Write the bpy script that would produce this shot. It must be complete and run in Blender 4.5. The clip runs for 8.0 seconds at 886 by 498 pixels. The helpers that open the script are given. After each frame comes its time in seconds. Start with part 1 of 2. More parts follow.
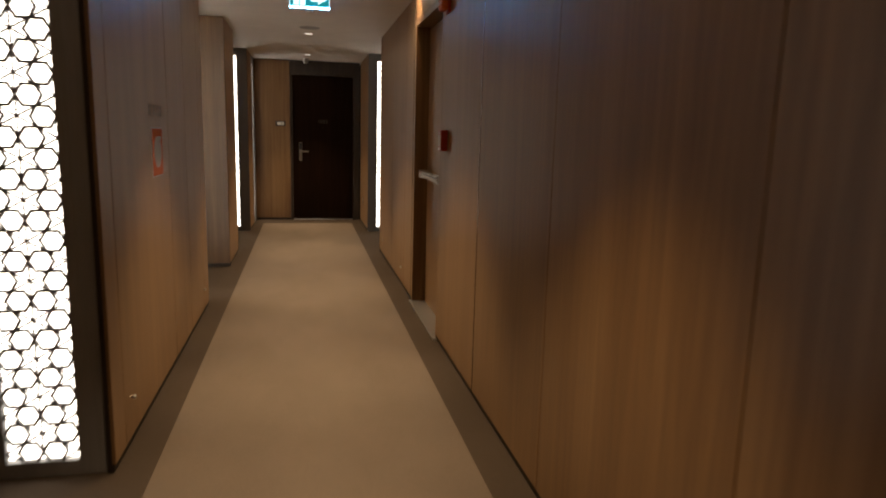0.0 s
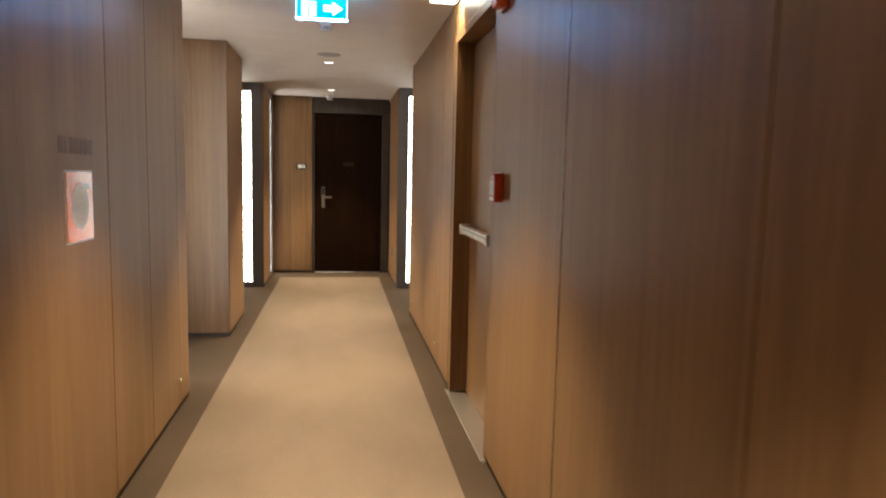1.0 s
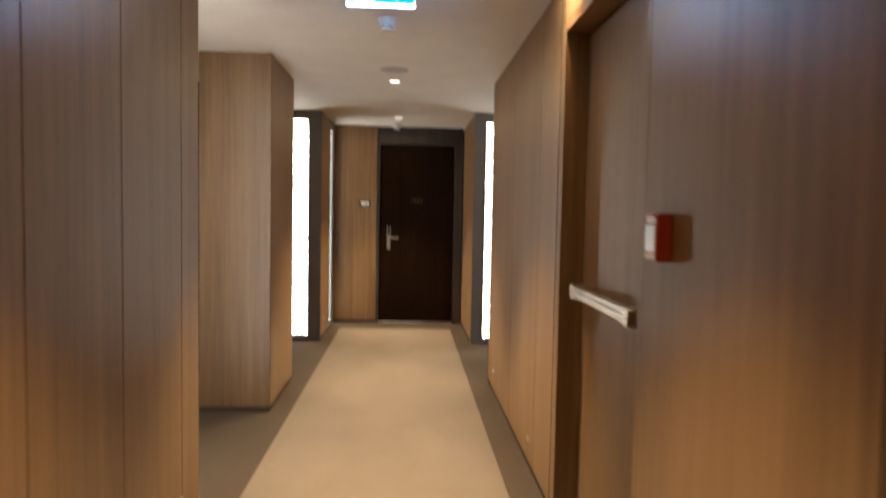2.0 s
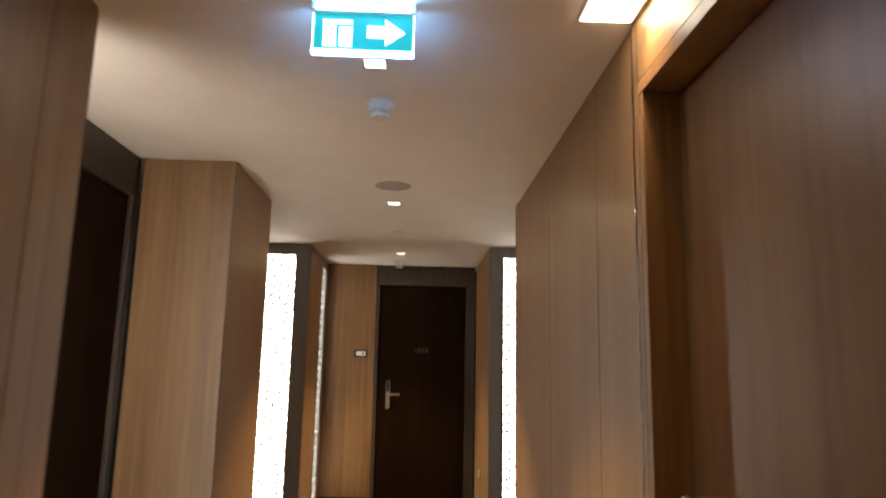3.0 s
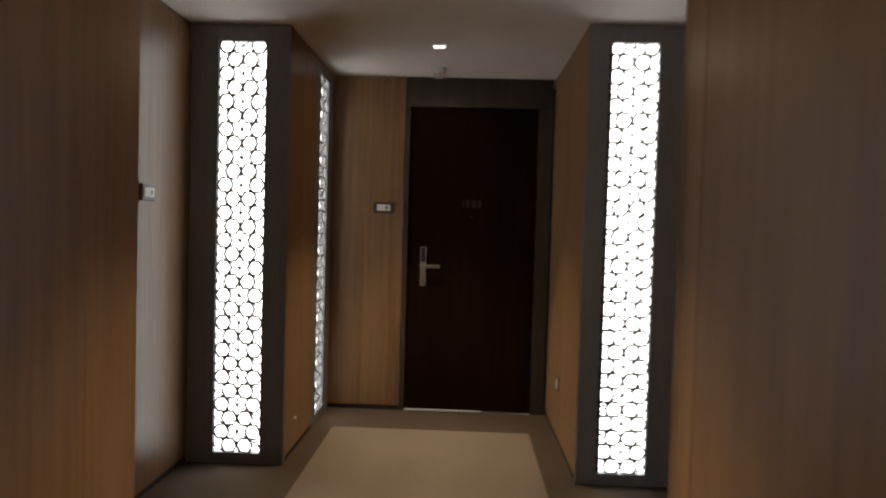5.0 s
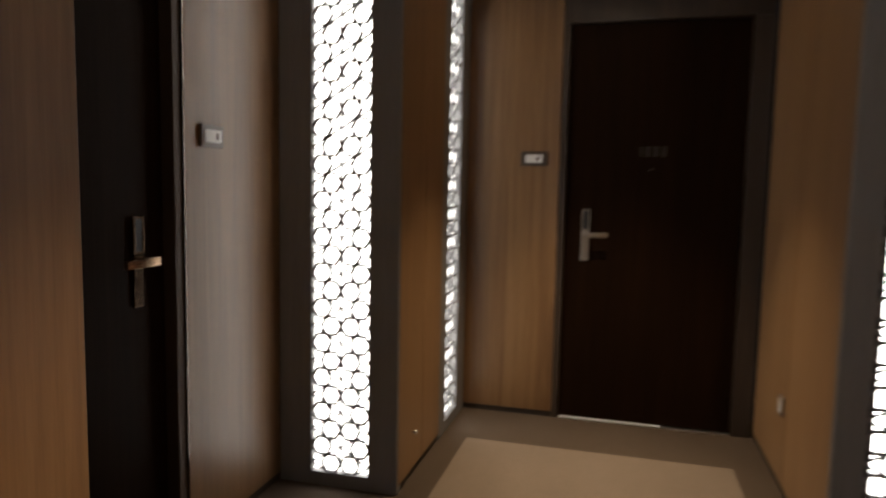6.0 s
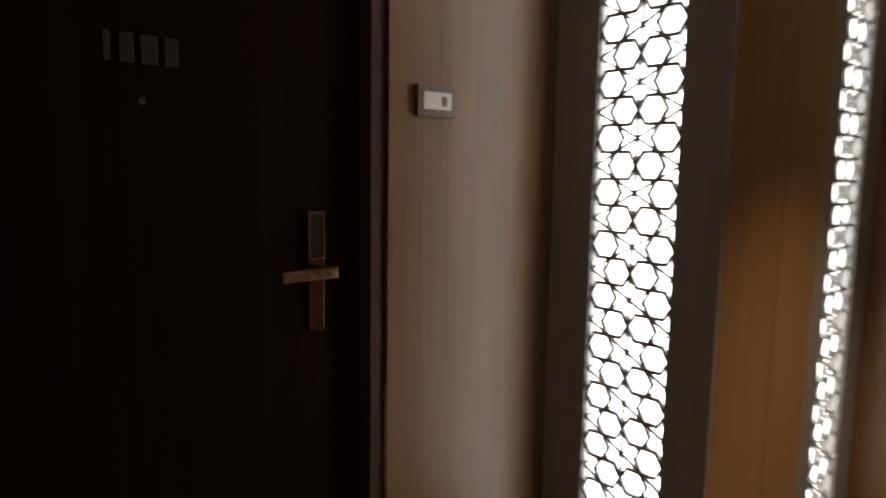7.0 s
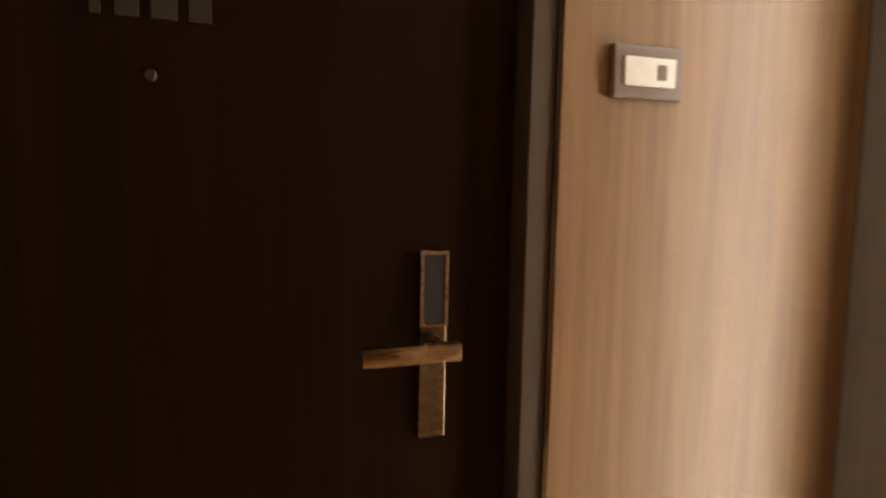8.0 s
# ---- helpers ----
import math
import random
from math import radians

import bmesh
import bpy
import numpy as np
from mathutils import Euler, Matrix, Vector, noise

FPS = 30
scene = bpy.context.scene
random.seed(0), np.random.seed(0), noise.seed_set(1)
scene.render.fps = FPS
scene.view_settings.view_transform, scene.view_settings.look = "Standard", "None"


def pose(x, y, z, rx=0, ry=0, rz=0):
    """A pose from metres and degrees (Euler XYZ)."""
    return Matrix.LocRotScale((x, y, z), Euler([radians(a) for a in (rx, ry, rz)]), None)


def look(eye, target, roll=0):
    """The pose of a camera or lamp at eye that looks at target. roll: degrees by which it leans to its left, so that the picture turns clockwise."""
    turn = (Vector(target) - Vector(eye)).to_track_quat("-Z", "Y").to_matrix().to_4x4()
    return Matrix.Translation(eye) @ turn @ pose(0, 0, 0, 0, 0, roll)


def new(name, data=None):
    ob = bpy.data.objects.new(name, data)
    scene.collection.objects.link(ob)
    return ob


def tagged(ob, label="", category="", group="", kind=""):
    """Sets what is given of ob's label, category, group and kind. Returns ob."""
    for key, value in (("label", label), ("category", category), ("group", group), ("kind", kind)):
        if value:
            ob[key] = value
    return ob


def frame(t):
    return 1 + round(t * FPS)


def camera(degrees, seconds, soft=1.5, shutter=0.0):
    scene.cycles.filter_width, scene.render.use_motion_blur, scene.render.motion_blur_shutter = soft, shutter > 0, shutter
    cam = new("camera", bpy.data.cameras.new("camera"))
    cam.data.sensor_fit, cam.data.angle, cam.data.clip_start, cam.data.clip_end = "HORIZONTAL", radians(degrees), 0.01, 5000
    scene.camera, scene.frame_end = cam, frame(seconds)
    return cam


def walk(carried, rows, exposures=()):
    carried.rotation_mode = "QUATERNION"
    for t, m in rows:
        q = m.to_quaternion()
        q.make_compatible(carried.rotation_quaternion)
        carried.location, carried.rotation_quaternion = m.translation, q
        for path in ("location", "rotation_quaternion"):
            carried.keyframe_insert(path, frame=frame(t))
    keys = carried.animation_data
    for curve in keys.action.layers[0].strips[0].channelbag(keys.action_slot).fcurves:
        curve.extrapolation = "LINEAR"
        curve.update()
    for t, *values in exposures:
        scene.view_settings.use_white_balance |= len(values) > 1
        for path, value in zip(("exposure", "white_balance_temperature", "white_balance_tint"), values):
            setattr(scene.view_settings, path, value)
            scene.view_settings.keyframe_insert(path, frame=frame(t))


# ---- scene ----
cam = camera(67.4, 8.0, soft=1.9, shutter=0.5)
PATH = [
    (0, (-0.035, -0.751, 1.295), (0.370, 1.178, 0.957), 1.50),
    (0.2, (-0.006, -0.524, 1.297), (0.398, 1.413, 0.982), 1.50),
    (0.3, (0.009, -0.410, 1.299), (0.411, 1.529, 1.006), 1.50),
    (0.4, (0.024, -0.297, 1.299), (0.422, 1.646, 1.032), 1.50),
    (0.5, (0.038, -0.183, 1.300), (0.431, 1.763, 1.056), 1.50),
    (0.7, (0.066, 0.045, 1.300), (0.434, 1.998, 1.061), 1.42),
    (0.8, (0.080, 0.159, 1.300), (0.429, 2.116, 1.065), 1.38),
    (0.9, (0.093, 0.274, 1.301), (0.422, 2.235, 1.072), 1.34),
    (1, (0.105, 0.390, 1.301), (0.417, 2.354, 1.086), 1.30),
    (1.2, (0.127, 0.622, 1.304), (0.410, 2.591, 1.100), 1.30),
    (1.5, (0.142, 0.961, 1.311), (0.383, 2.936, 1.115), 1.30),
    (1.7, (0.139, 1.172, 1.315), (0.321, 3.154, 1.118), 1.22),
    (1.8, (0.137, 1.274, 1.316), (0.281, 3.260, 1.117), 1.18),
    (1.9, (0.135, 1.377, 1.317), (0.250, 3.367, 1.142), 1.14),
    (2, (0.134, 1.480, 1.317), (0.240, 3.474, 1.206), 1.10),
    (2.2, (0.138, 1.691, 1.315), (0.210, 3.689, 1.330), 1.30),
    (3.3, (0.193, 2.874, 1.329), (0.274, 4.838, 1.696), 1.20),
    (3.5, (0.204, 3.096, 1.327), (0.295, 5.060, 1.689), 1.10),
    (4, (0.213, 3.666, 1.304), (0.313, 5.647, 1.559), 0.50),
    (4.2, (0.208, 3.877, 1.304), (0.277, 5.869, 1.464), 1.50),
    (5.3, (0.181, 5.075, 1.267), (0.013, 7.066, 1.180), 1.40),
    (5.5, (0.169, 5.293, 1.267), (-0.095, 7.272, 1.166), 1.76),
    (5.6, (0.158, 5.389, 1.266), (-0.152, 7.362, 1.147), 1.79),
    (6, (0.094, 5.733, 1.245), (-0.424, 7.656, 1.057), 1.10),
    (6.2, (0.051, 5.914, 1.240), (-0.612, 7.782, 0.971), 1.16),
    (6.5, (-0.029, 6.215, 1.233), (-1.025, 7.931, 0.986), 0.34),
    (6.6, (-0.036, 6.305, 1.233), (-1.148, 7.951, 0.997), 0.42),
    (7, (-0.009, 6.624, 1.238), (-1.486, 7.951, 0.994), 0.91),
    (7.2, (-0.060, 6.748, 1.233), (-1.648, 7.942, 0.998), 1.08),
    (7.5, (-0.179, 6.899, 1.225), (-1.901, 7.890, 0.993), 1.08),
    (7.8, (-0.329, 7.029, 1.228), (-2.154, 7.820, 1.023), 1.27),
    (8, (-0.428, 7.075, 1.235), (-2.284, 7.792, 1.029), 1.15),
]

# ---- light and exposure ----
EXPOSURES = [(0.0, 0.15, 6650, 9), (0.6, 0.85, 6300, 5), (1.0, 1.4, 6100, 4), (1.5, 1.4, 6400, 6), (2.2, 1.4, 6100, 3), (3.5, 1.05, 6950, 9), (4.2, 0.85, 6450, 8),
             (5.3, 0.1, 5650, 5), (6.0, 0.35, 6000, 8), (6.5, 0.65, 6150, 9), (7.0, 0.6, 6050, 9), (7.6, 0.7, 6150, 9), (8.0, 2.25, 7050, 9)]
walk(cam, [(t, look(eye, target, roll)) for t, eye, target, roll in PATH], EXPOSURES)

world = bpy.data.worlds.new("indoor_world")
world.use_nodes = True
world.node_tree.nodes["Background"].inputs["Color"].default_value = (0.02, 0.017, 0.014, 1)
world.node_tree.nodes["Background"].inputs["Strength"].default_value = 0.2
scene.world = world

WARM = (1.0, 0.73, 0.45)
DOWNLIGHT_Y = (-1.25, 0.70, 2.66, 4.617, 6.58, 8.53)
AXIS = 0.015          # middle line of the corridor
H = 2.3               # ceiling height
XL, XR = -0.745, 0.776
BACK_L, BACK_R = -1.213, 1.26
ALCOVE_L = -1.256     # back wall of the alcove with the last left door
END = 9.3
START = -2.6


def spot(x, y, z, watts, size, blend, colour=WARM, radius=0.03):
    lamp = bpy.data.lights.new("downlight_lamp", "SPOT")
    lamp.energy, lamp.spot_size, lamp.spot_blend = watts, radians(size), blend
    lamp.color, lamp.shadow_soft_size = colour, radius
    new("downlight_lamp", lamp).matrix_basis = pose(x, y, z)


for y, share in zip(DOWNLIGHT_Y, (1.0, 1.0, 1.0, 1.0, 0.9, 0.75)):
    spot(AXIS, y, H - 0.02, 80 * share, 46, 1.0)
    spot(AXIS, y, H - 0.021, 95 * share, 74, 0.62)
    spot(AXIS, y, H - 0.022, 2.4, 176, 0.35)
spot(0.752, 4.15, H - 0.02, 5.5, 100, 0.8, (1.0, 0.64, 0.34))


# ---- materials ----
def material(name, base, rough, metal=0.0, spec=0.5):
    m = bpy.data.materials.new(name)
    m.use_nodes = True
    b = m.node_tree.nodes["Principled BSDF"]
    b.inputs["Base Color"].default_value = (*base, 1)
    b.inputs["Roughness"].default_value = rough
    b.inputs["Metallic"].default_value = metal
    b.inputs["Specular IOR Level"].default_value = spec
    return m, m.node_tree, b


def node(tree, kind, **values):
    n = tree.nodes.new(kind)
    for k, v in values.items():
        n.inputs[k].default_value = v
    return n


def placed(tree, scale, shift=True):
    """World position stretched by scale, moved at random for each object."""
    geo = tree.nodes.new("ShaderNodeNewGeometry")
    mul = tree.nodes.new("ShaderNodeVectorMath")
    mul.operation = "MULTIPLY"
    mul.inputs[1].default_value = scale
    if shift:
        info = tree.nodes.new("ShaderNodeObjectInfo")
        add = tree.nodes.new("ShaderNodeVectorMath")
        add.operation = "MULTIPLY_ADD"
        add.inputs[1].default_value = (7.3, 5.1, 3.7)
        tree.links.new(info.outputs["Random"], add.inputs[0])
        tree.links.new(geo.outputs["Position"], add.inputs[2])
        tree.links.new(add.outputs[0], mul.inputs[0])
    else:
        tree.links.new(geo.outputs["Position"], mul.inputs[0])
    return mul.outputs[0]


def noise_of(tree, vector, scale, detail=4.0, rough=0.55, distort=0.0):
    n = node(tree, "ShaderNodeTexNoise", Scale=scale, Detail=detail, Roughness=rough, Distortion=distort)
    tree.links.new(vector, n.inputs["Vector"])
    return n.outputs["Fac"]


def ramp_of(tree, fac, *stops):
    r = tree.nodes.new("ShaderNodeValToRGB")
    e = r.color_ramp.elements
    while len(e) < len(stops):
        e.new(0.5)
    for item, (at, colour) in zip(e, stops):
        item.position, item.color = at, (*colour, 1)
    tree.links.new(fac, r.inputs["Fac"])
    return r.outputs["Color"]


def mixed(tree, mode, amount, a, b):
    n = tree.nodes.new("ShaderNodeMix")
    n.data_type, n.blend_type = "RGBA", mode
    n.inputs["Factor"].default_value = amount
    tree.links.new(a, n.inputs["A"])
    tree.links.new(b, n.inputs["B"])
    return n.outputs["Result"]


def rough_from(tree, b, fac, low, high):
    r = node(tree, "ShaderNodeMapRange", **{"To Min": low, "To Max": high})
    tree.links.new(fac, r.inputs["Value"])
    tree.links.new(r.outputs["Result"], b.inputs["Roughness"])


def bump_from(tree, b, fac, strength, distance):
    n = node(tree, "ShaderNodeBump", Strength=strength, Distance=distance)
    tree.links.new(fac, n.inputs["Height"])
    tree.links.new(n.outputs["Normal"], b.inputs["Normal"])


def wood(name, dark, mid, light, rough, streak=1.0, spec=0.4, sheen=0.0):
    m, t, b = material(name, mid, 0.4, spec=spec)
    b.inputs["Sheen Weight"].default_value = sheen
    b.inputs["Sheen Roughness"].default_value = 0.35
    b.inputs["Sheen Tint"].default_value = (1.0, 0.64, 0.36, 1)
    broad = noise_of(t, placed(t, (8, 8, 0.45)), 1.0, 4, 0.55, 0.9)
    band = noise_of(t, placed(t, (42, 42, 1.3)), 1.0, 5, 0.65, 0.5)
    fine = noise_of(t, placed(t, (330, 330, 11)), 1.0, 3, 0.65)
    c1 = ramp_of(t, broad, (0.28, dark), (0.5, mid), (0.74, light))
    c2 = ramp_of(t, band, (0.35, dark), (0.52, mid), (0.69, light))
    c3 = ramp_of(t, fine, (0.25, (0.74, 0.72, 0.70)), (0.62, (1.0, 1.0, 1.0)))
    c = mixed(t, "MIX", 0.45 * streak, c1, c2)
    c = mixed(t, "MULTIPLY", 0.55, c, c3)
    t.links.new(c, b.inputs["Base Color"])
    rough_from(t, b, band, rough - 0.06, rough + 0.1)
    bump_from(t, b, fine, 0.12, 0.0006)
    return m


def carpet(name, dark, light, rib):
    m, t, b = material(name, light, 0.95, spec=0.1)
    pile = noise_of(t, placed(t, (420, 420, 420), False), 1.0, 2, 0.7)
    wear = noise_of(t, placed(t, (2.2, 1.1, 2), False), 1.0, 4, 0.55)
    loops = noise_of(t, placed(t, (90, rib, 90), False), 1.0, 2, 0.5)
    c = ramp_of(t, pile, (0.3, dark), (0.7, light))
    w = ramp_of(t, wear, (0.3, (0.84, 0.83, 0.82)), (0.7, (1.0, 1.0, 1.0)))
    l = ramp_of(t, loops, (0.3, (0.82, 0.81, 0.8)), (0.7, (1.0, 1.0, 1.0)))
    c = mixed(t, "MULTIPLY", 0.8, mixed(t, "MULTIPLY", 1.0, c, w), l)
    t.links.new(c, b.inputs["Base Color"])
    bump_from(t, b, pile, 0.5, 0.004)
    return m


def paint(name, base, rough, spec=0.3):
    m, t, b = material(name, base, rough, spec=spec)
    f = noise_of(t, placed(t, (3, 3, 3), False), 1.0, 5, 0.6)
    g = noise_of(t, placed(t, (160, 160, 160), False), 1.0, 2, 0.6)
    c = ramp_of(t, f, (0.3, tuple(v * 0.93 for v in base)), (0.7, base))
    t.links.new(c, b.inputs["Base Color"])
    bump_from(t, b, g, 0.06, 0.001)
    return m


def metal(name, base, rough, grain=(40, 40, 900)):
    m, t, b = material(name, base, rough, 1.0)
    f = noise_of(t, placed(t, grain, False), 1.0, 3, 0.6)
    rough_from(t, b, f, rough - 0.07, rough + 0.1)
    bump_from(t, b, f, 0.02, 0.0002)
    return m


def plastic(name, base, rough):
    m, t, b = material(name, base, rough)
    f = noise_of(t, placed(t, (60, 60, 60), False), 1.0, 3, 0.6)
    c = ramp_of(t, f, (0.3, tuple(v * 0.88 for v in base)), (0.7, base))
    t.links.new(c, b.inputs["Base Color"])
    rough_from(t, b, f, rough - 0.05, rough + 0.08)
    return m


def glowing(name, colour, strength, base=(0.8, 0.8, 0.8)):
    m, t, b = material(name, base, 0.5)
    b.inputs["Emission Color"].default_value = (*colour, 1)
    b.inputs["Emission Strength"].default_value = strength
    return m


WOOD = wood("oak_veneer", (0.120, 0.058, 0.020), (0.200, 0.107, 0.042), (0.270, 0.156, 0.068), 0.38, 0.95, spec=0.5, sheen=0.3)
DARK_WOOD = wood("dark_stained_veneer", (0.0075, 0.0032, 0.0014), (0.013, 0.0057, 0.0025), (0.022, 0.0098, 0.0043), 0.5, spec=0.03)
FRAME_WOOD = wood("dark_frame_veneer", (0.03, 0.021, 0.015), (0.045, 0.032, 0.023), (0.065, 0.045, 0.032), 0.4, spec=0.35)
BRONZE = wood("bronze_lacquer", (0.205, 0.203, 0.205), (0.235, 0.233, 0.236), (0.265, 0.262, 0.266), 0.42, spec=0.4)
RUNNER = carpet("runner_carpet", (0.20, 0.154, 0.114), (0.35, 0.280, 0.218), 260)
BORDER = carpet("border_carpet", (0.08, 0.058, 0.041), (0.155, 0.118, 0.087), 120)
CEILING = paint("ceiling_paint", (0.84, 0.81, 0.76), 0.85)
BACKING = paint("groove_backing", (0.03, 0.021, 0.015), 0.7)
SKIRTING = paint("skirting_paint", (0.035, 0.025, 0.018), 0.45)
STEEL = metal("brushed_steel", (0.58, 0.52, 0.44), 0.27, (30, 30, 1500))
TRIM = metal("bronze_trim", (0.11, 0.09, 0.075), 0.06)
THRESHOLD = metal("threshold_metal", (0.72, 0.70, 0.66), 0.38, (500, 20, 20))
JAMB = paint("jamb_paint", (0.066, 0.045, 0.031), 0.55, 0.15)
# one lock hardware, coloured dark for the shaded alcove, brighter for the lit end
SHADED_LOCK = metal("shaded_lock_metal", (0.115, 0.075, 0.043), 0.24, (30, 30, 1500))
SHADED_LEVER = metal("shaded_lever_metal", (0.24, 0.150, 0.085), 0.26, (30, 30, 1500))
LIT_NICKEL = metal("lit_nickel", (0.32, 0.28, 0.23), 0.36, (30, 30, 1500))
WHITE = plastic("white_plastic", (0.72, 0.71, 0.68), 0.4)
UMBER = plastic("umber_plastic", (0.055, 0.038, 0.028), 0.45)
TAUPE = plastic("taupe_plastic", (0.15, 0.112, 0.088), 0.4)
GREY = plastic("grey_plastic", (0.46, 0.45, 0.44), 0.5)
BLACK = plastic("black_glass", (0.008, 0.008, 0.009), 0.3)
RED = plastic("red_plastic", (0.35, 0.035, 0.013), 0.32)
ORANGE = plastic("orange_lens", (0.62, 0.13, 0.025), 0.25)
ORANGE_PRINT = plastic("orange_print", (0.66, 0.135, 0.03), 0.14)
PRINT_WHITE = plastic("white_print", (0.74, 0.70, 0.66), 0.16)
FAINT = plastic("grey_letter_film", (0.15, 0.100, 0.066), 0.45)
NUMERAL = metal("numeral_metal", (0.055, 0.048, 0.042), 0.45)
BACKLIGHT = glowing("backlight", (1.0, 0.91, 0.80), 4.2)
# stronger glow for the unseen recess lattice, set to brighten the pillar front
UNSEEN_BACKLIGHT = glowing("unseen_backlight", (1.0, 0.89, 0.77), 7.5)
LENS = glowing("lamp_lens", (1.0, 0.86, 0.68), 9.0)
DOWN_LENS = glowing("downlight_lens", (1.0, 0.88, 0.76), 1.5)
# weak glow that paints the threshold's glint
GLINT_GLOW = glowing("threshold_glint", (1.0, 0.9, 0.75), 0.12)
SIGN_TEAL = glowing("sign_teal", (0.01, 0.34, 0.38), 0.6, (0.0, 0.2, 0.2))
SIGN_WHITE = glowing("sign_white", (0.68, 0.95, 1.0), 1.5)
SIGN_EDGE = glowing("sign_edge", (0.16, 0.45, 1.0), 34.0)


# ---- building tools ----
def box(bm, x0, x1, y0, y1, z0, z1, bevel=0.0):
    m = Matrix.Translation(((x0 + x1) / 2, (y0 + y1) / 2, (z0 + z1) / 2)) @ Matrix.Diagonal((abs(x1 - x0), abs(y1 - y0), abs(z1 - z0), 1))
    v = bmesh.ops.create_cube(bm, size=1.0, matrix=m)["verts"]
    if bevel:
        edges = list({e for w in v for e in w.link_edges})
        bmesh.ops.bevel(bm, geom=edges, offset=bevel, segments=2, profile=0.5, affect="EDGES")
    return bm


def one_box(*size, bevel=0.0):
    return box(bmesh.new(), *size, bevel=bevel)


def lathe(bm, profile, m=Matrix(), steps=32):
    """Turns a profile of (radius, height) about the local z axis."""
    rings = []
    for r, z in profile:
        ring = []
        for k in range(steps):
            a = 2 * math.pi * k / steps
            ring.append(bm.verts.new(m @ Vector((r * math.cos(a), r * math.sin(a), z))))
        rings.append(ring)
    for lower, upper in zip(rings, rings[1:]):
        for k in range(steps):
            bm.faces.new((lower[k], lower[(k + 1) % steps], upper[(k + 1) % steps], upper[k]))
    bm.faces.new(list(reversed(rings[0])))
    bm.faces.new(rings[-1])
    bmesh.ops.recalc_face_normals(bm, faces=bm.faces)
    return bm


def mesh_of(name, bm, mat, smooth=False):
    me = bpy.data.meshes.new(name)
    bm.to_mesh(me)
    bm.free()
    me.materials.append(mat)
    if smooth:
        for p in me.polygons:
            p.use_smooth = True
        me.set_sharp_from_angle(angle=radians(35))
    return me


def part(name, bm, mat, parent, label="", smooth=False):
    ob = new(name, mesh_of(name, bm, mat, smooth))
    ob.parent = parent
    return tagged(ob, label)


def thing(name, m, label, category, group="", kind=""):
    ob = new(name)
    ob.empty_display_size = 0.1
    ob.matrix_basis = m
    return tagged(ob, label, category, group, kind)


def structure(name, bm, mat, label, category):
    return tagged(new(name, mesh_of(name, bm, mat)), label, category, kind="structure")


# Poses of things on walls: local x runs to the right as one faces the wall, -y out of it.
def on_left(y, z, x=XL):
    return pose(x, y, z, 0, 0, 90)


def on_right(y, z, x=XR):
    return pose(x, y, z, 0, 0, -90)


def on_end(x, z):
    return pose(x, END, z)


# ---- floor and ceiling ----
floor = structure("floor", one_box(BACK_L - 0.3, BACK_R + 0.3, START - 0.2, END + 0.3, -0.12, 0.0), BORDER,
                  "brown loop-pile carpet along the walls", "floor")
runner = structure("carpet_runner", one_box(-0.610, 0.622, START, 8.86, 0.0005, 0.005, bevel=0.002), RUNNER,
                   "beige woven carpet strip set into brown carpet", "carpet")
ceiling = structure("ceiling", one_box(BACK_L - 0.3, BACK_R + 0.3, START - 0.2, END + 0.3, H, H + 0.12), CEILING,
                    "plain matt off-white painted ceiling", "ceiling")

# ---- walls: dark backing with veneer panels and a recessed skirting ----
THICK = 0.014


def panelled(name, m, length, joints, label, depth=0.12, low=0.032, high=H, gap=0.005, mat=WOOD, trims=(), bare=0.0):
    """A wall of that length from the pose m, its face in the local plane y = 0, with veneer panels between the joints;
    bare: a strip at its end left as a dark shadow gap."""
    bm = one_box(0, length, THICK, depth, 0.0, high)
    wall = tagged(new(name, mesh_of(name, bm, BACKING)), label, "wall", kind="structure")
    wall.matrix_basis = m
    edges = [0.0, *joints, length]
    for a, b in zip(edges, edges[1:]):
        lo = a + (gap / 2 if a > 0 else 0.0)
        hi = b - (gap / 2 if b < length else bare)
        part("wood_panel", one_box(lo, hi, 0.0, THICK - 0.001, low, high - 0.004, bevel=0.0015), mat, wall)
    part("baseboard", one_box(0.0, length, 0.006, THICK - 0.001, 0.001, low - 0.004), SKIRTING, wall, "dark recessed skirting")
    for a in trims:
        strip, turns = bmesh.new(), [radians(-6 + 1.5 * k) for k in range(9)]
        foot = [strip.verts.new((a + 0.0045 * math.sin(u) / math.sin(turns[-1]), -0.0018 + 0.043 * (1 - math.cos(u)), low)) for u in turns]
        foot += [strip.verts.new((a + 0.0045, 0.004, low)), strip.verts.new((a - 0.0045, 0.004, low))]
        rise = bmesh.ops.extrude_face_region(strip, geom=[strip.faces.new(foot)])["geom"]
        bmesh.ops.translate(strip, vec=(0, 0, high - 0.006 - low), verts=[v for v in rise if isinstance(v, bmesh.types.BMVert)])
        bmesh.ops.recalc_face_normals(strip, faces=strip.faces)
        part("metal_trim", strip, TRIM, wall, "polished bronze inlay strip", smooth=True)
    return wall


# left side: back wall of the first alcove, wall, recess with door, pillar, alcove with door, vestibule
panelled("wall_left_rear", on_left(START, 0), 0.3 - START, [1.0, 2.0], "oak veneer wall panelling with thin dark joints")
panelled("wall_alcove_rear", on_left(0.18, 0, BACK_L), 1.59, [0.7], "oak veneer alcove wall panelling")
panelled("wall_alcove_return", pose(XL, 0.3, 0, 0, 0, 180), 0.465, [], "oak veneer return of the alcove", depth=0.1)
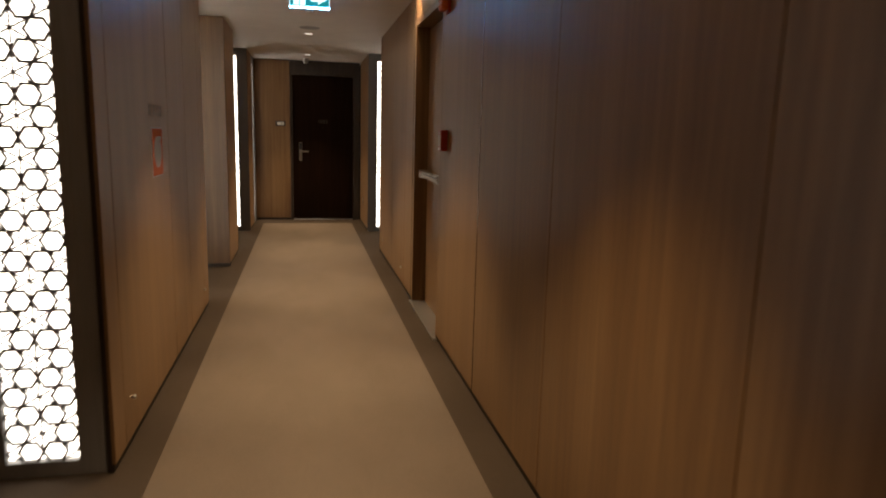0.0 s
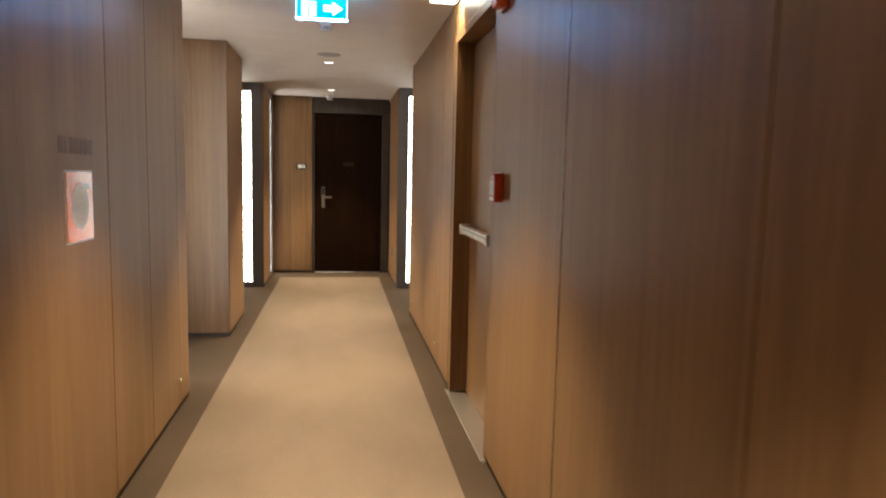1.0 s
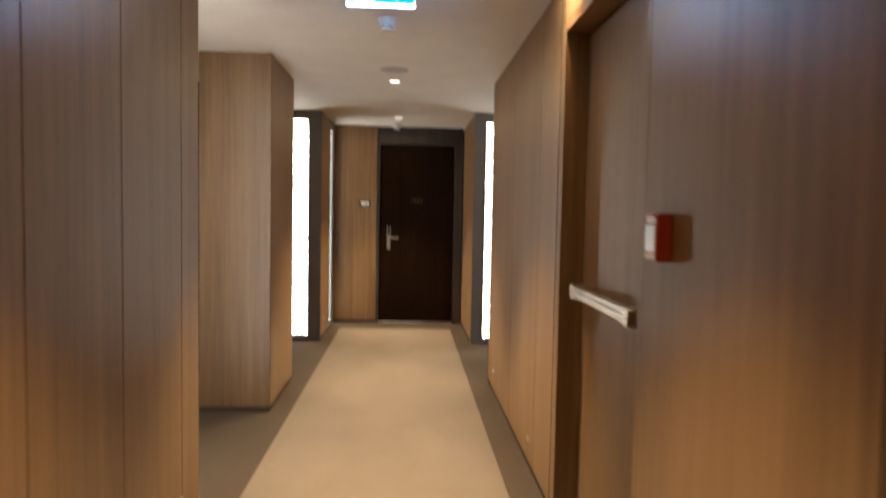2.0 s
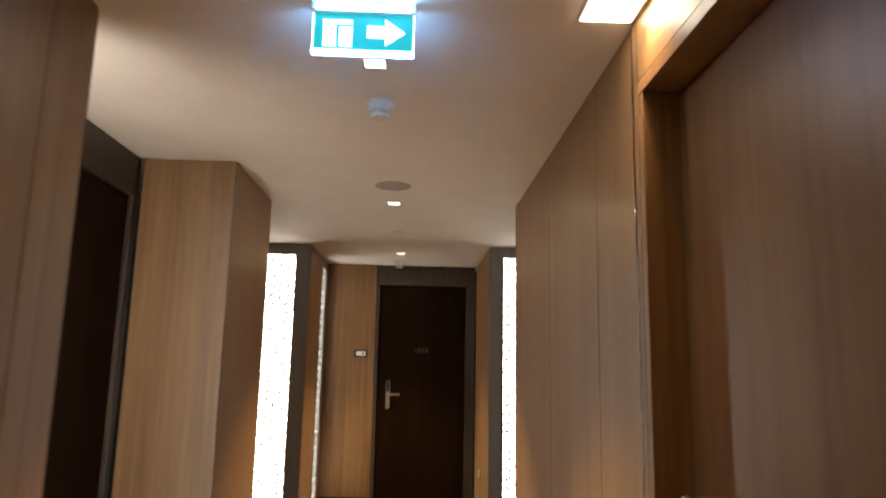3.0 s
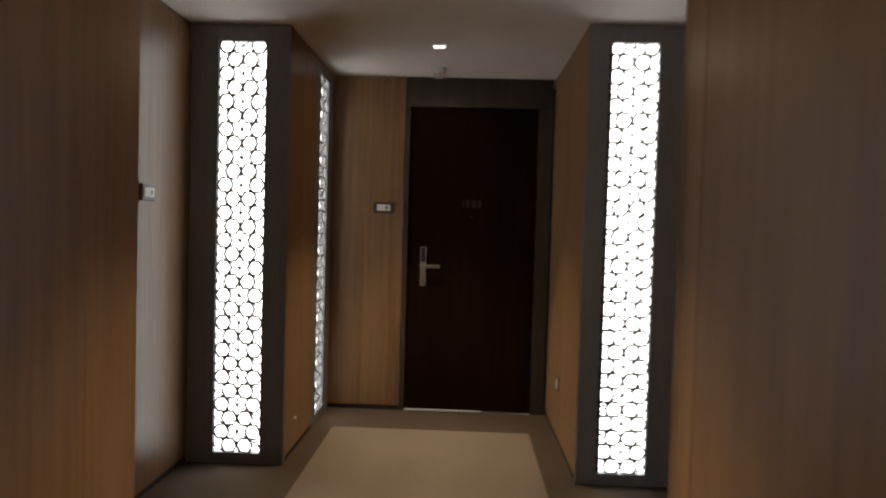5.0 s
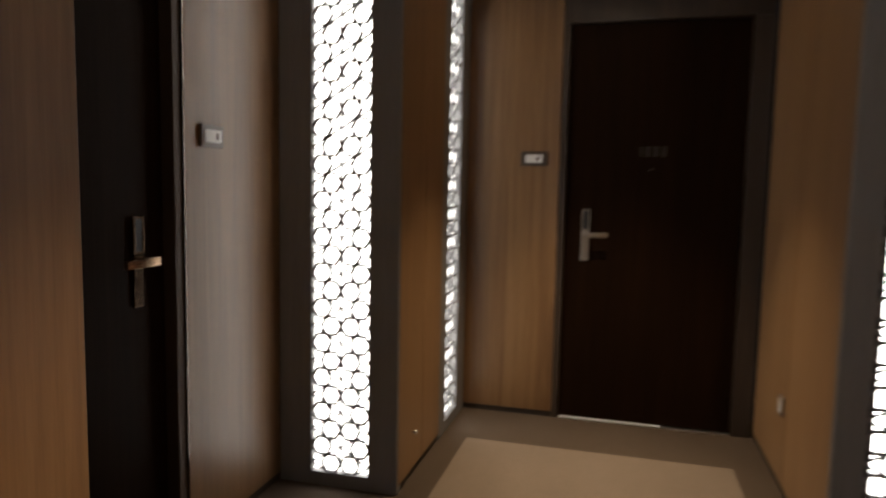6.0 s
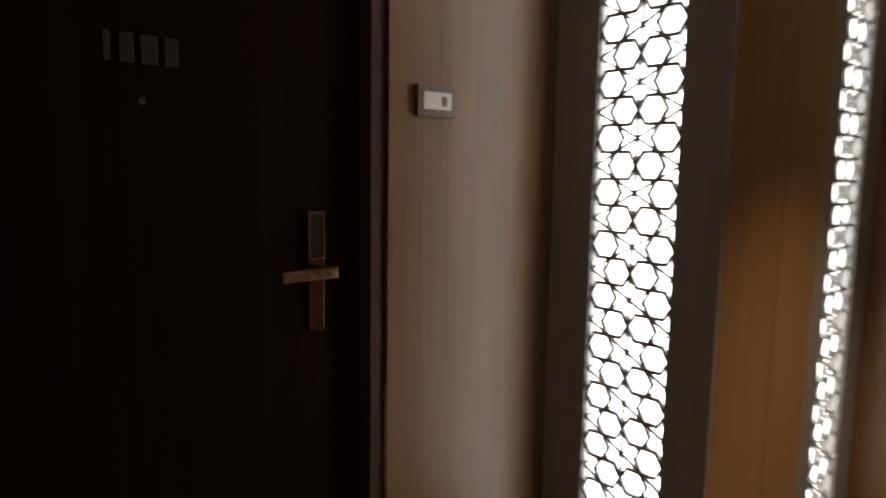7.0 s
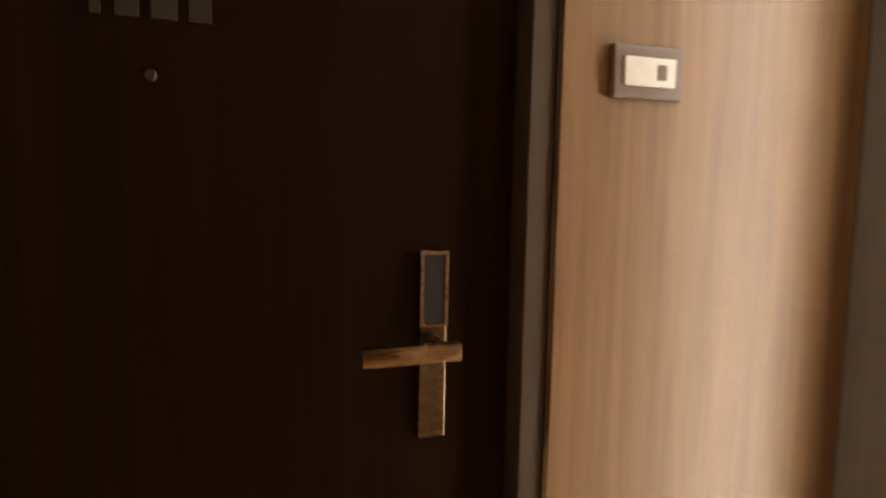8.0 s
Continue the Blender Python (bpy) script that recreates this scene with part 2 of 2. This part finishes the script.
panelled("wall_left", on_left(1.785, 0), 4.35 - 1.785, [0.16, 3.05 - 1.785, 3.575 - 1.785, 4.11 - 1.785],
         "oak veneer wall panelling with thin dark joints", depth=0.03, bare=0.03)
structure("wall_left_core", one_box(-1.2, XL - 0.031, 1.9, 4.20, 0.0, H - 0.002), BACKING, "dark core of the corridor wall", "wall")
panelled("wall_recess_front", on_left(4.35, 0, BACK_L), 0.49, [], "oak veneer recess wall panelling")
pillar = panelled("pillar_left", on_left(5.80, 0), 0.81, [], "oak veneer pillar between two door recesses", depth=0.40)
part("corner_gap", one_box(-0.006, -0.0005, -0.0008, 0.002, 0.034, 0.34), SKIRTING, pillar, "dark open joint at the pillar's foot")
panelled("pillar_front", pose(-1.195, 5.786, 0, 0, 0, 0), 0.4485, [], "oak veneer face of the pillar", depth=0.1)
panelled("wall_alcove_left", on_left(7.567, 0, ALCOVE_L), 8.17 - 7.567, [], "pale oak veneer wall beside the dark door", trims=(-0.003,))
panelled("wall_vestibule_left", on_left(8.185, 0, -0.735), 8.79 - 8.185, [0.33], "oak veneer vestibule wall panelling")

# right side
panelled("wall_right_rear", on_right(3.255, 0), 3.255 - START, [3.255 - 2.32, 3.255 - 1.36, 3.255 - 0.3, 3.255 + 0.8, 3.255 + 1.8],
         "oak veneer wall panelling with thin dark joints", trims=(3.255 - 2.32,))
panelled("wall_right", on_right(6.59, 0), 6.59 - 4.285, [6.59 - 6.42, 6.59 - 5.54, 6.59 - 4.73, 6.59 - 4.325],
         "oak veneer wall panelling with thin dark joints", depth=0.30, trims=(6.59 - 4.325,))
panelled("wall_alcove_right", on_right(8.072, 0, BACK_R), 8.072 - 7.46, [], "oak veneer alcove wall panelling")
panelled("wall_alcove_right_dark", on_right(7.46, 0, BACK_R), 7.46 - 6.45, [], "dark-stained veneer wall in the alcove", mat=DARK_WOOD)
panelled("wall_vestibule_right", on_right(END, 0, 0.778), END - 8.087, [0.62], "oak veneer vestibule wall panelling")
panelled("wall_pillar_end_right", pose(XR + 0.47, 6.576, 0, 0, 0, 180), 0.47, [], "oak veneer end of the corridor wall", depth=0.1)

# end wall beside the dark door, and the wall behind the start
panelled("wall_end", pose(-0.735, END, 0), 0.735 - 0.241, [], "pale oak veneer panel beside the dark door")
panelled("wall_start", pose(BACK_R, START, 0, 0, 0, 180), BACK_R - BACK_L, [0.6, 1.2, 1.8], "oak veneer wall closing the corridor")


# ---- hotel doors ----
def hotel_door(m, label, mirror, width=0.87, left=0.037, right=0.07, jamb=FRAME_WOOD, plain=False, inset=0.0, plate=SHADED_LOCK, grip=SHADED_LEVER):
    """A dark door, its leaf's middle at local x = 0; the lock is at the left unless mirrored."""
    s = -1.0 if mirror else 1.0
    door = thing("hotel_door", m, label, "door", "dark bedroom doors")
    w, d = width / 2, inset

    def bx(a, b, *rest, bevel=0.0):
        lo, hi = sorted((a * s, b * s))
        return one_box(lo, hi, *rest, bevel=bevel)

    part("leaf", bx(-w, w, d + 0.022, d + 0.065, 0.0115, 2.09, bevel=0.002), DARK_WOOD, door)
    part("transom_panel", bx(-w - left + 0.001, w + right - 0.001, 0.004, d + 0.06, 2.097, H - 0.003, bevel=0.0015), FRAME_WOOD, door, "dark panel above the door")
    part("jamb", bx(-w - left, -w - 0.003, 0.003, d + 0.07, 0.0, 2.096, bevel=0.002), jamb, door, "narrow door jamb")
    part("jamb", bx(w + 0.003, w + right, 0.003, d + 0.07, 0.0, 2.096, bevel=0.002), FRAME_WOOD, door, "narrow door jamb")
    part("threshold", bx(-w, w, 0.002, d + 0.07, 0.0005, 0.006), THRESHOLD, door, "bright metal threshold")
    if not mirror and not plain:
        # the threshold's reflection is drawn as a faintly glowing strip
        part("threshold_glint", bx(-w + 0.01, 0.1, d + 0.018, d + 0.024, 0.0065, 0.0082), GLINT_GLOW, door, "glowing strip for the glint along the threshold")
    part("backing", bx(-w - left, w + right, d + 0.072, d + 0.1, 0.0, H - 0.003), BACKING, door)
    if plain:
        return door
    x0 = -w + (0.101 if mirror else 0.088)
    lock = part("lock_plate", bx(x0, x0 + 0.041, d + 0.014, d + 0.0225, 0.867, 1.137, bevel=0.0025), plate, door, "brushed steel lock plate")
    rim = bmesh.new()
    for a, b, lo, hi in ((0.0, 0.041, 1.1325, 1.137), (0.0, 0.041, 1.029, 1.0335), (0.0, 0.0045, 1.0335, 1.1325), (0.0365, 0.041, 1.0335, 1.1325)):
        p, q = sorted((s * (x0 + a), s * (x0 + b)))
        box(rim, p, q, d + 0.0105, d + 0.0142, lo, hi)
    part("reader_rim", rim, grip, lock, "raised steel rim round the reader")
    part("card_reader", bx(x0 + 0.005, x0 + 0.036, d + 0.0125, d + 0.0145, 1.034, 1.132), BLACK, lock, "black card reader window")
    lever = bmesh.new()
    tm = pose(s * (x0 + 0.0205), d + 0.015, 1.0065, 90, 0, 0)
    lathe(lever, [(0.011, 0.0), (0.011, 0.03), (0.0095, 0.034), (0.0095, 0.05)], tm, 20)
    lo, hi = sorted((s * (x0 + 0.002), s * (x0 + 0.138)))
    box(lever, lo, hi, d - 0.049, d - 0.035, 0.9945, 1.019, bevel=0.002)
    part("lever", lever, grip, lock, "square brushed steel lever", smooth=True)
    part("peephole", lathe(bmesh.new(), [(0.0, 0.0), (0.008, 0.0), (0.008, 0.003), (0.006, 0.005), (0.0, 0.005)], pose(-0.006, d + 0.0225, 1.351, 90, 0, 0), 20),
         NUMERAL, door, "small steel peephole", smooth=True)
    # the number on the door is shown as plain strokes
    for k, wide in enumerate((0.012, 0.026, 0.03, 0.026)):
        at = -0.068 + (0.0, 0.026, 0.064, 0.106)[k]
        part("number_stroke", one_box(at, at + wide, d + 0.0195, d + 0.0225, 1.416, 1.468, bevel=0.001), NUMERAL, door)
    return door


# better light on the end door's lock is put into its brighter metal
hotel_door(on_end(0.233, 0), "closed dark-stained wooden bedroom door with steel lever", False, left=0.036, right=0.096, plate=LIT_NICKEL, grip=LIT_NICKEL)
hotel_door(on_left(7.043, 0, ALCOVE_L), "closed dark-stained wooden bedroom door in an alcove", True, width=0.95, left=0.043, right=0.02, jamb=JAMB, inset=0.022)
hotel_door(on_left(5.30, 0, BACK_L), "closed dark wooden door in the shaded recess", False, width=0.87, left=0.03, right=0.06, plain=True)


# ---- lattice light panels ----
PITCH = 0.0835                       # between hexagon middles
ROW = PITCH * math.sqrt(3) / 2
LAT_LOW, LAT_HIGH, LAT_WIDE = 0.057, 2.21, 0.25


def ring_mesh(wide=0.0092, deep=0.011):
    """One hexagon cut in sheet metal, points to the sides, its wall that wide."""
    bm = bmesh.new()
    loops = []
    for grow, y in ((wide / 2, 0.0), (-wide / 2, 0.0), (-wide / 2, deep), (wide / 2, deep)):
        r = PITCH / 2 + grow / math.cos(math.pi / 6)
        loops.append([bm.verts.new((r * math.cos(math.pi / 3 * k), y, r * math.sin(math.pi / 3 * k))) for k in range(6)])
    for a, b in zip(loops, loops[1:] + loops[:1]):
        for k in range(6):
            bm.faces.new((a[k], a[(k + 1) % 6], b[(k + 1) % 6], b[k]))
    bmesh.ops.recalc_face_normals(bm, faces=bm.faces)
    return mesh_of("hexagon_ring", bm, BRONZE)


def slat_mesh(wide=0.0060):
    """A slat across a star cell, along the local x axis."""
    return mesh_of("star_slat", one_box(-ROW, ROW, 0.0012, 0.0092, -wide / 2, wide / 2), BRONZE)


RING, SLAT = ring_mesh(), slat_mesh()


def fretwork(panel):
    """Rings of hexagons round six-pointed stars, each star split by three slats."""
    def piece(name, data, x, y, z, turn=0):
        ob = new(name, data)
        ob.parent = panel
        ob.matrix_basis = pose(x, 0.008 + y, z, 0, turn, 0)

    for k in range(int((LAT_HIGH - LAT_LOW) / ROW) + 1):
        z = LAT_LOW + (k + 0.5) * ROW
        for col in ((-2, 0, 2) if k % 2 else (-3, -1, 1, 3)):
            x = col * PITCH / 2
            if col in (-3, 0, 3):
                for n, turn in enumerate((30, 90, 150)):
                    piece("star_slat", SLAT, x, 0.0003 * n, z, turn)
            else:
                piece("hexagon_ring", RING, x, 0.0003 * (2 * (k % 2) + (col > 0)), z)


def lattice_panel(m, left, right, label, glow=BACKLIGHT):
    """A lit lattice in a dark upright frame; the lattice's middle is at local x = 0, the frame reaches left and right of it."""
    panel = thing("lattice_light", m, label, "wall light", "lit lattice panels")
    h = LAT_WIDE / 2
    for a, b in ((-left, -h), (h, right)):
        part("frame_stile", one_box(a, b, 0.0, 0.05, 0.0, H - 0.003, bevel=0.0015), BRONZE, panel, "grey-bronze lacquered upright")
    part("frame_rail", one_box(-h, h, 0.0005, 0.05, 0.0, LAT_LOW), BRONZE, panel)
    part("frame_rail", one_box(-h, h, 0.0005, 0.05, LAT_HIGH, H - 0.003), BRONZE, panel)
    fretwork(panel)
    part("diffuser", one_box(-h, h, 0.034, 0.040, LAT_LOW, LAT_HIGH), glow, panel, "glowing white diffuser")
    part("back_box", one_box(-left, right, 0.051, 0.09, 0.0, H - 0.003), BACKING, panel)
    return panel


lattice_panel(pose(-0.998, 1.795, 0), 0.215, 0.221, "backlit white hexagon lattice in a grey-bronze frame")
lattice_panel(pose(-0.987, 8.17, 0), 0.268, 0.250, "backlit white hexagon lattice in a grey-bronze frame")
# never in view: assumed lattice, added as the source that lights the pillar
lattice_panel(pose(-0.994, 4.352, 0, 0, 0, 180), 0.218, 0.215, "backlit white hexagon lattice in a grey-bronze frame", UNSEEN_BACKLIGHT)
lattice_panel(pose(1.003, 8.072, 0), 0.223, 0.257, "backlit white hexagon lattice in a grey-bronze frame")
lattice_panel(on_left(9.02, 0, -0.735), 0.228, 0.278, "backlit lattice strip in the vestibule side wall")


# ---- fire door in the corridor ----
def fire_door():
    door = thing("fire_door", on_right(3.770, 0), "closed oak veneer fire door with steel push bar", "door")
    part("leaf", one_box(-0.475, 0.475, 0.10, 0.145, 0.012, 2.06, bevel=0.002), WOOD, door)
    part("jamb", one_box(-0.514, -0.478, 0.0, 0.16, 0.012, 2.07, bevel=0.002), WOOD, door)
    part("jamb", one_box(0.478, 0.514, 0.0, 0.16, 0.012, 2.07, bevel=0.002), WOOD, door)
    part("head", one_box(-0.514, 0.514, 0.0, 0.16, 2.072, 2.112, bevel=0.002), WOOD, door)
    part("header_panel", one_box(-0.514, 0.514, 0.002, 0.16, 2.115, H - 0.003, bevel=0.0015), WOOD, door)
    part("threshold", one_box(-0.514, 0.514, -0.02, 0.15, 0.0005, 0.011, bevel=0.003), THRESHOLD, door, "pale metal threshold")
    part("backing", one_box(-0.514, 0.514, 0.162, 0.2, 0.0, H - 0.003), BACKING, door)
    bar = part("push_bar", one_box(-0.33, 0.365, 0.014, 0.05, 0.988, 1.034, bevel=0.006), STEEL, door, "brushed steel push bar")
    part("bar_slot", one_box(-0.25, 0.30, 0.0125, 0.0145, 1.014, 1.021), BLACK, bar)
    for a in (-0.33, 0.32):
        part("bar_bracket", one_box(a - 0.004, a + 0.049, 0.01, 0.101, 0.982, 1.040, bevel=0.005), STEEL, bar)


fire_door()


# ---- things on the walls ----
def key_switch(m, label, frame_mat, half=0.072):
    plate = thing("card_switch", m, label, "switch", "card switches beside doors")
    part("surround", one_box(-half, half, -0.012, 0.0, -0.038, 0.038, bevel=0.004), frame_mat, plate)
    insert = part("insert", one_box(-0.045, 0.045, -0.0155, -0.011, -0.021, 0.021, bevel=0.0015), WHITE, plate, "white plastic insert")
    part("slot", one_box(0.012, 0.028, -0.0165, -0.015, -0.011, 0.011), TAUPE, insert)


key_switch(on_end(-0.373, 1.400), "dark brown card switch with white insert", UMBER)
key_switch(on_left(7.707, 1.397, ALCOVE_L), "taupe card switch with white insert", TAUPE, 0.062)
key_switch(on_right(7.69, 1.385, BACK_R), "taupe card switch with white insert", TAUPE)


def hose_sign():
    sign = thing("hose_sign", on_left(2.760, 1.177), "orange square sign with a white coiled hose", "sign")
    part("border", one_box(-0.119, 0.119, -0.0022, 0.0, -0.119, 0.119, bevel=0.0008), PRINT_WHITE, sign)
    part("plate", one_box(-0.113, 0.113, -0.0035, -0.002, -0.113, 0.113, bevel=0.0006), ORANGE_PRINT, sign)
    part("reel_disc", lathe(bmesh.new(), [(0.0, 0.0), (0.076, 0.0), (0.076, 0.001), (0.0, 0.001)], pose(0, -0.0035, 0, 90, 0, 0), 48), PRINT_WHITE, sign)
    part("hose_end", one_box(0.0, 0.084, -0.0046, -0.0034, 0.057, 0.076), PRINT_WHITE, sign)
    for r, a0, a1 in ((0.060, 78, 425), (0.044, 100, 448), (0.028, 60, 402), (0.013, 90, 430)):
        bm = bmesh.new()
        inner, outer = [], []
        for k in range(41):
            a = radians(a0 + (a1 - a0) * k / 40)
            inner.append(bm.verts.new(((r - 0.0022) * math.cos(a), -0.0052, (r - 0.0022) * math.sin(a))))
            outer.append(bm.verts.new(((r + 0.0022) * math.cos(a), -0.0052, (r + 0.0022) * math.sin(a))))
        for k in range(40):
            bm.faces.new((inner[k], outer[k], outer[k + 1], inner[k + 1]))
        bmesh.ops.solidify(bm, geom=bm.faces[:], thickness=0.0005)
        part("coil_line", bm, GREY, sign)


hose_sign()

lettering = thing("wall_lettering", on_left(2.755, 1.376), "faint dark lettering above the orange hose sign", "lettering")
for k, wide in enumerate((0.030, 0.014, 0.032, 0.030, 0.034, 0.032, 0.028)):
    at = -0.146 + 0.0435 * k
    part("letter_bar", one_box(at, at + wide, -0.0012, 0.0, -0.026, 0.026), FAINT, lettering)


def call_point():
    thing_ = thing("fire_call_point", on_right(3.10, 1.264), "red fire alarm call point on oak panelling", "alarm")
    part("housing", one_box(-0.043, 0.043, -0.040, 0.0, -0.06, 0.06, bevel=0.005), RED, thing_)
    part("window", one_box(-0.031, 0.031, -0.0425, -0.039, -0.034, 0.030, bevel=0.001), PRINT_WHITE, thing_, "pale press window")
    for z in (0.037, 0.045):
        part("writing_bar", one_box(-0.028, 0.028, -0.0412, -0.039, z, z + 0.004), PRINT_WHITE, thing_)
    part("lower_label", one_box(-0.033, 0.033, -0.0420, -0.039, -0.055, -0.041, bevel=0.001), WHITE, thing_, "white label strip")
    part("hinge", lathe(bmesh.new(), [(0.0, -0.03), (0.004, -0.03), (0.004, 0.03), (0.0, 0.03)], pose(0, -0.041, 0.0535, 0, 90, 0), 12), RED, thing_, smooth=True)


call_point()

sounder = thing("alarm_sounder", on_right(3.10, 2.055), "orange alarm beacon high on oak panelling", "alarm")
part("base", one_box(-0.05, 0.05, -0.016, 0.0, -0.078, 0.078, bevel=0.006), RED, sounder, smooth=True)
lens = part("lens", one_box(-0.043, 0.043, -0.058, -0.014, -0.07, 0.07, bevel=0.014), ORANGE, sounder, "glossy orange lens", smooth=True)
for k in range(4):
    part("rib", one_box(-0.034, 0.034, -0.0605, -0.056, -0.046 + 0.028 * k, -0.038 + 0.028 * k, bevel=0.001), ORANGE, lens)


def wall_peg(m):
    peg = thing("wall_peg", m, "tiny chrome peg low on the panelling", "peg", "chrome pegs low on the walls")
    part("stem", lathe(bmesh.new(), [(0.0, 0.0), (0.005, 0.0), (0.005, 0.012), (0.0, 0.012)], pose(0, 0, 0, 90, 0, 0), 16), STEEL, peg, smooth=True)
    part("cap", lathe(bmesh.new(), [(0.0, 0.011), (0.009, 0.012), (0.010, 0.016), (0.008, 0.020), (0.0, 0.021)], pose(0, 0, 0, 90, 0, 0), 16), WHITE, peg, smooth=True)


for m in (on_left(2.04, 0.2), on_left(4.05, 0.181), on_right(4.785, 0.172), on_right(6.184, 0.184), on_left(8.36, 0.2, -0.735)):
    wall_peg(m)

socket = thing("wall_socket", on_right(8.75, 0.35, 0.778), "small pale socket plate low on the vestibule wall", "socket")
part("plate", one_box(-0.036, 0.036, -0.008, 0.0, -0.042, 0.042, bevel=0.003), TAUPE, socket)
part("face", one_box(-0.024, 0.024, -0.010, -0.007, -0.03, 0.03, bevel=0.001), WHITE, socket)


# ---- things on the ceiling ----
def downlight(x, y):
    lamp = thing("downlight", pose(x, y, H), "small square recessed ceiling downlight, lit", "ceiling light", "corridor downlights")
    rim = bmesh.new()
    for a, b, c, d in ((-0.042, 0.042, -0.042, -0.034), (-0.042, 0.042, 0.034, 0.042), (-0.042, -0.034, -0.034, 0.034), (0.034, 0.042, -0.034, 0.034)):
        box(rim, a, b, c, d, -0.005, 0.0)
    part("trim_frame", rim, WHITE, lamp)
    for a, b in ((-0.034, -0.0015), (0.0015, 0.034)):
        part("lens", one_box(a, b, -0.034, 0.034, -0.004, -0.0005, bevel=0.001), DOWN_LENS, lamp)
    part("divider", one_box(-0.0015, 0.0015, -0.034, 0.034, -0.0045, -0.0005), WHITE, lamp)


for y in DOWNLIGHT_Y:
    downlight(AXIS, y)

square = thing("square_downlight", pose(0.690, 4.21, H), "square lit ceiling light by the fire door", "ceiling light")
part("trim", one_box(-0.08, 0.08, -0.08, 0.08, -0.005, 0.0, bevel=0.0015), WHITE, square)
part("lens", one_box(-0.07, 0.07, -0.07, 0.07, -0.009, -0.0045), LENS, square)


def smoke_detector(y, x=AXIS):
    d = thing("smoke_detector", pose(x, y, H), "round white smoke detector on the ceiling", "detector", "smoke detectors")
    part("base", lathe(bmesh.new(), [(0.0, 0.0), (0.052, 0.0), (0.052, -0.014), (0.046, -0.018), (0.0, -0.018)], Matrix(), 32), WHITE, d, smooth=True)
    part("body", lathe(bmesh.new(), [(0.0, -0.017), (0.043, -0.017), (0.040, -0.036), (0.0, -0.036)], Matrix(), 32), WHITE, d, smooth=True)
    part("chamber", lathe(bmesh.new(), [(0.0, -0.035), (0.028, -0.035), (0.028, -0.052), (0.0, -0.052)], Matrix(), 24), GREY, d, smooth=True)
    for k in range(6):
        a = 2 * math.pi * k / 6 + 0.3
        x0, y0 = 0.034 * math.cos(a), 0.034 * math.sin(a)
        part("cage_post", one_box(x0 - 0.002, x0 + 0.002, y0 - 0.002, y0 + 0.002, -0.056, -0.034), WHITE, d)
    part("cap", lathe(bmesh.new(), [(0.0, -0.051), (0.037, -0.052), (0.034, -0.06), (0.0, -0.062)], Matrix(), 32), WHITE, d, smooth=True)


smoke_detector(4.966)
smoke_detector(9.06, -0.01)

speaker = thing("ceiling_speaker", pose(0.022, 6.18, H), "flat round grey speaker grille in the ceiling", "speaker")
part("grille", lathe(bmesh.new(), [(0.0, 0.0), (0.1, 0.0), (0.0995, -0.0015), (0.097, -0.0025), (0.0, -0.0025)], Matrix(), 48), GREY, speaker, smooth=True)
cover = thing("ceiling_cover", pose(0.018, 7.52, H), "small round cover plate in the ceiling", "cover plate")
part("disc", lathe(bmesh.new(), [(0.0, 0.0), (0.035, 0.0), (0.034, -0.004), (0.0, -0.004)], Matrix(), 32), WHITE, cover, smooth=True)


def exit_sign():
    sign = thing("exit_sign", pose(0.008, 4.26, H), "lit teal exit sign with white arrow, hung from the ceiling", "exit sign")
    part("housing", one_box(-0.145, 0.145, -0.02, 0.02, -0.03, 0.0, bevel=0.003), WHITE, sign, "white lamp housing")
    part("light_strip", one_box(-0.13, 0.13, -0.024, 0.024, -0.026, -0.012), SIGN_EDGE, sign, "blue-white lamp strip")
    panel = part("panel", one_box(-0.138, 0.138, -0.006, 0.006, -0.138, -0.028, bevel=0.001), SIGN_TEAL, sign, "teal glowing panel")
    part("lower_edge", one_box(-0.14, 0.14, -0.008, 0.008, -0.148, -0.137, bevel=0.001), SIGN_EDGE, sign, "bright white lower edge")
    for side in (-0.14, 0.136):
        part("side_edge", one_box(side, side + 0.004, -0.008, 0.008, -0.138, -0.03), SIGN_WHITE, sign)
    for y in (-0.0075, 0.0065):
        arrow = bmesh.new()
        shape = ((0.01, -0.065), (0.06, -0.065), (0.06, -0.045), (0.115, -0.083), (0.06, -0.122), (0.06, -0.10), (0.01, -0.10))
        face = arrow.faces.new([arrow.verts.new((x, y, z)) for x, z in shape])
        up = bmesh.ops.extrude_face_region(arrow, geom=[face])["geom"]
        bmesh.ops.translate(arrow, vec=(0, 0.001, 0), verts=[v for v in up if isinstance(v, bmesh.types.BMVert)])
        bmesh.ops.recalc_face_normals(arrow, faces=arrow.faces)
        part("arrow", arrow, SIGN_WHITE, panel)
        door = bmesh.new()
        box(door, -0.11, -0.075, y, y + 0.001, -0.128, -0.05)
        box(door, -0.075, -0.03, y, y + 0.001, -0.062, -0.05)
        box(door, -0.066, -0.03, y, y + 0.001, -0.128, -0.07)
        part("doorway_symbol", door, SIGN_WHITE, panel)


exit_sign()
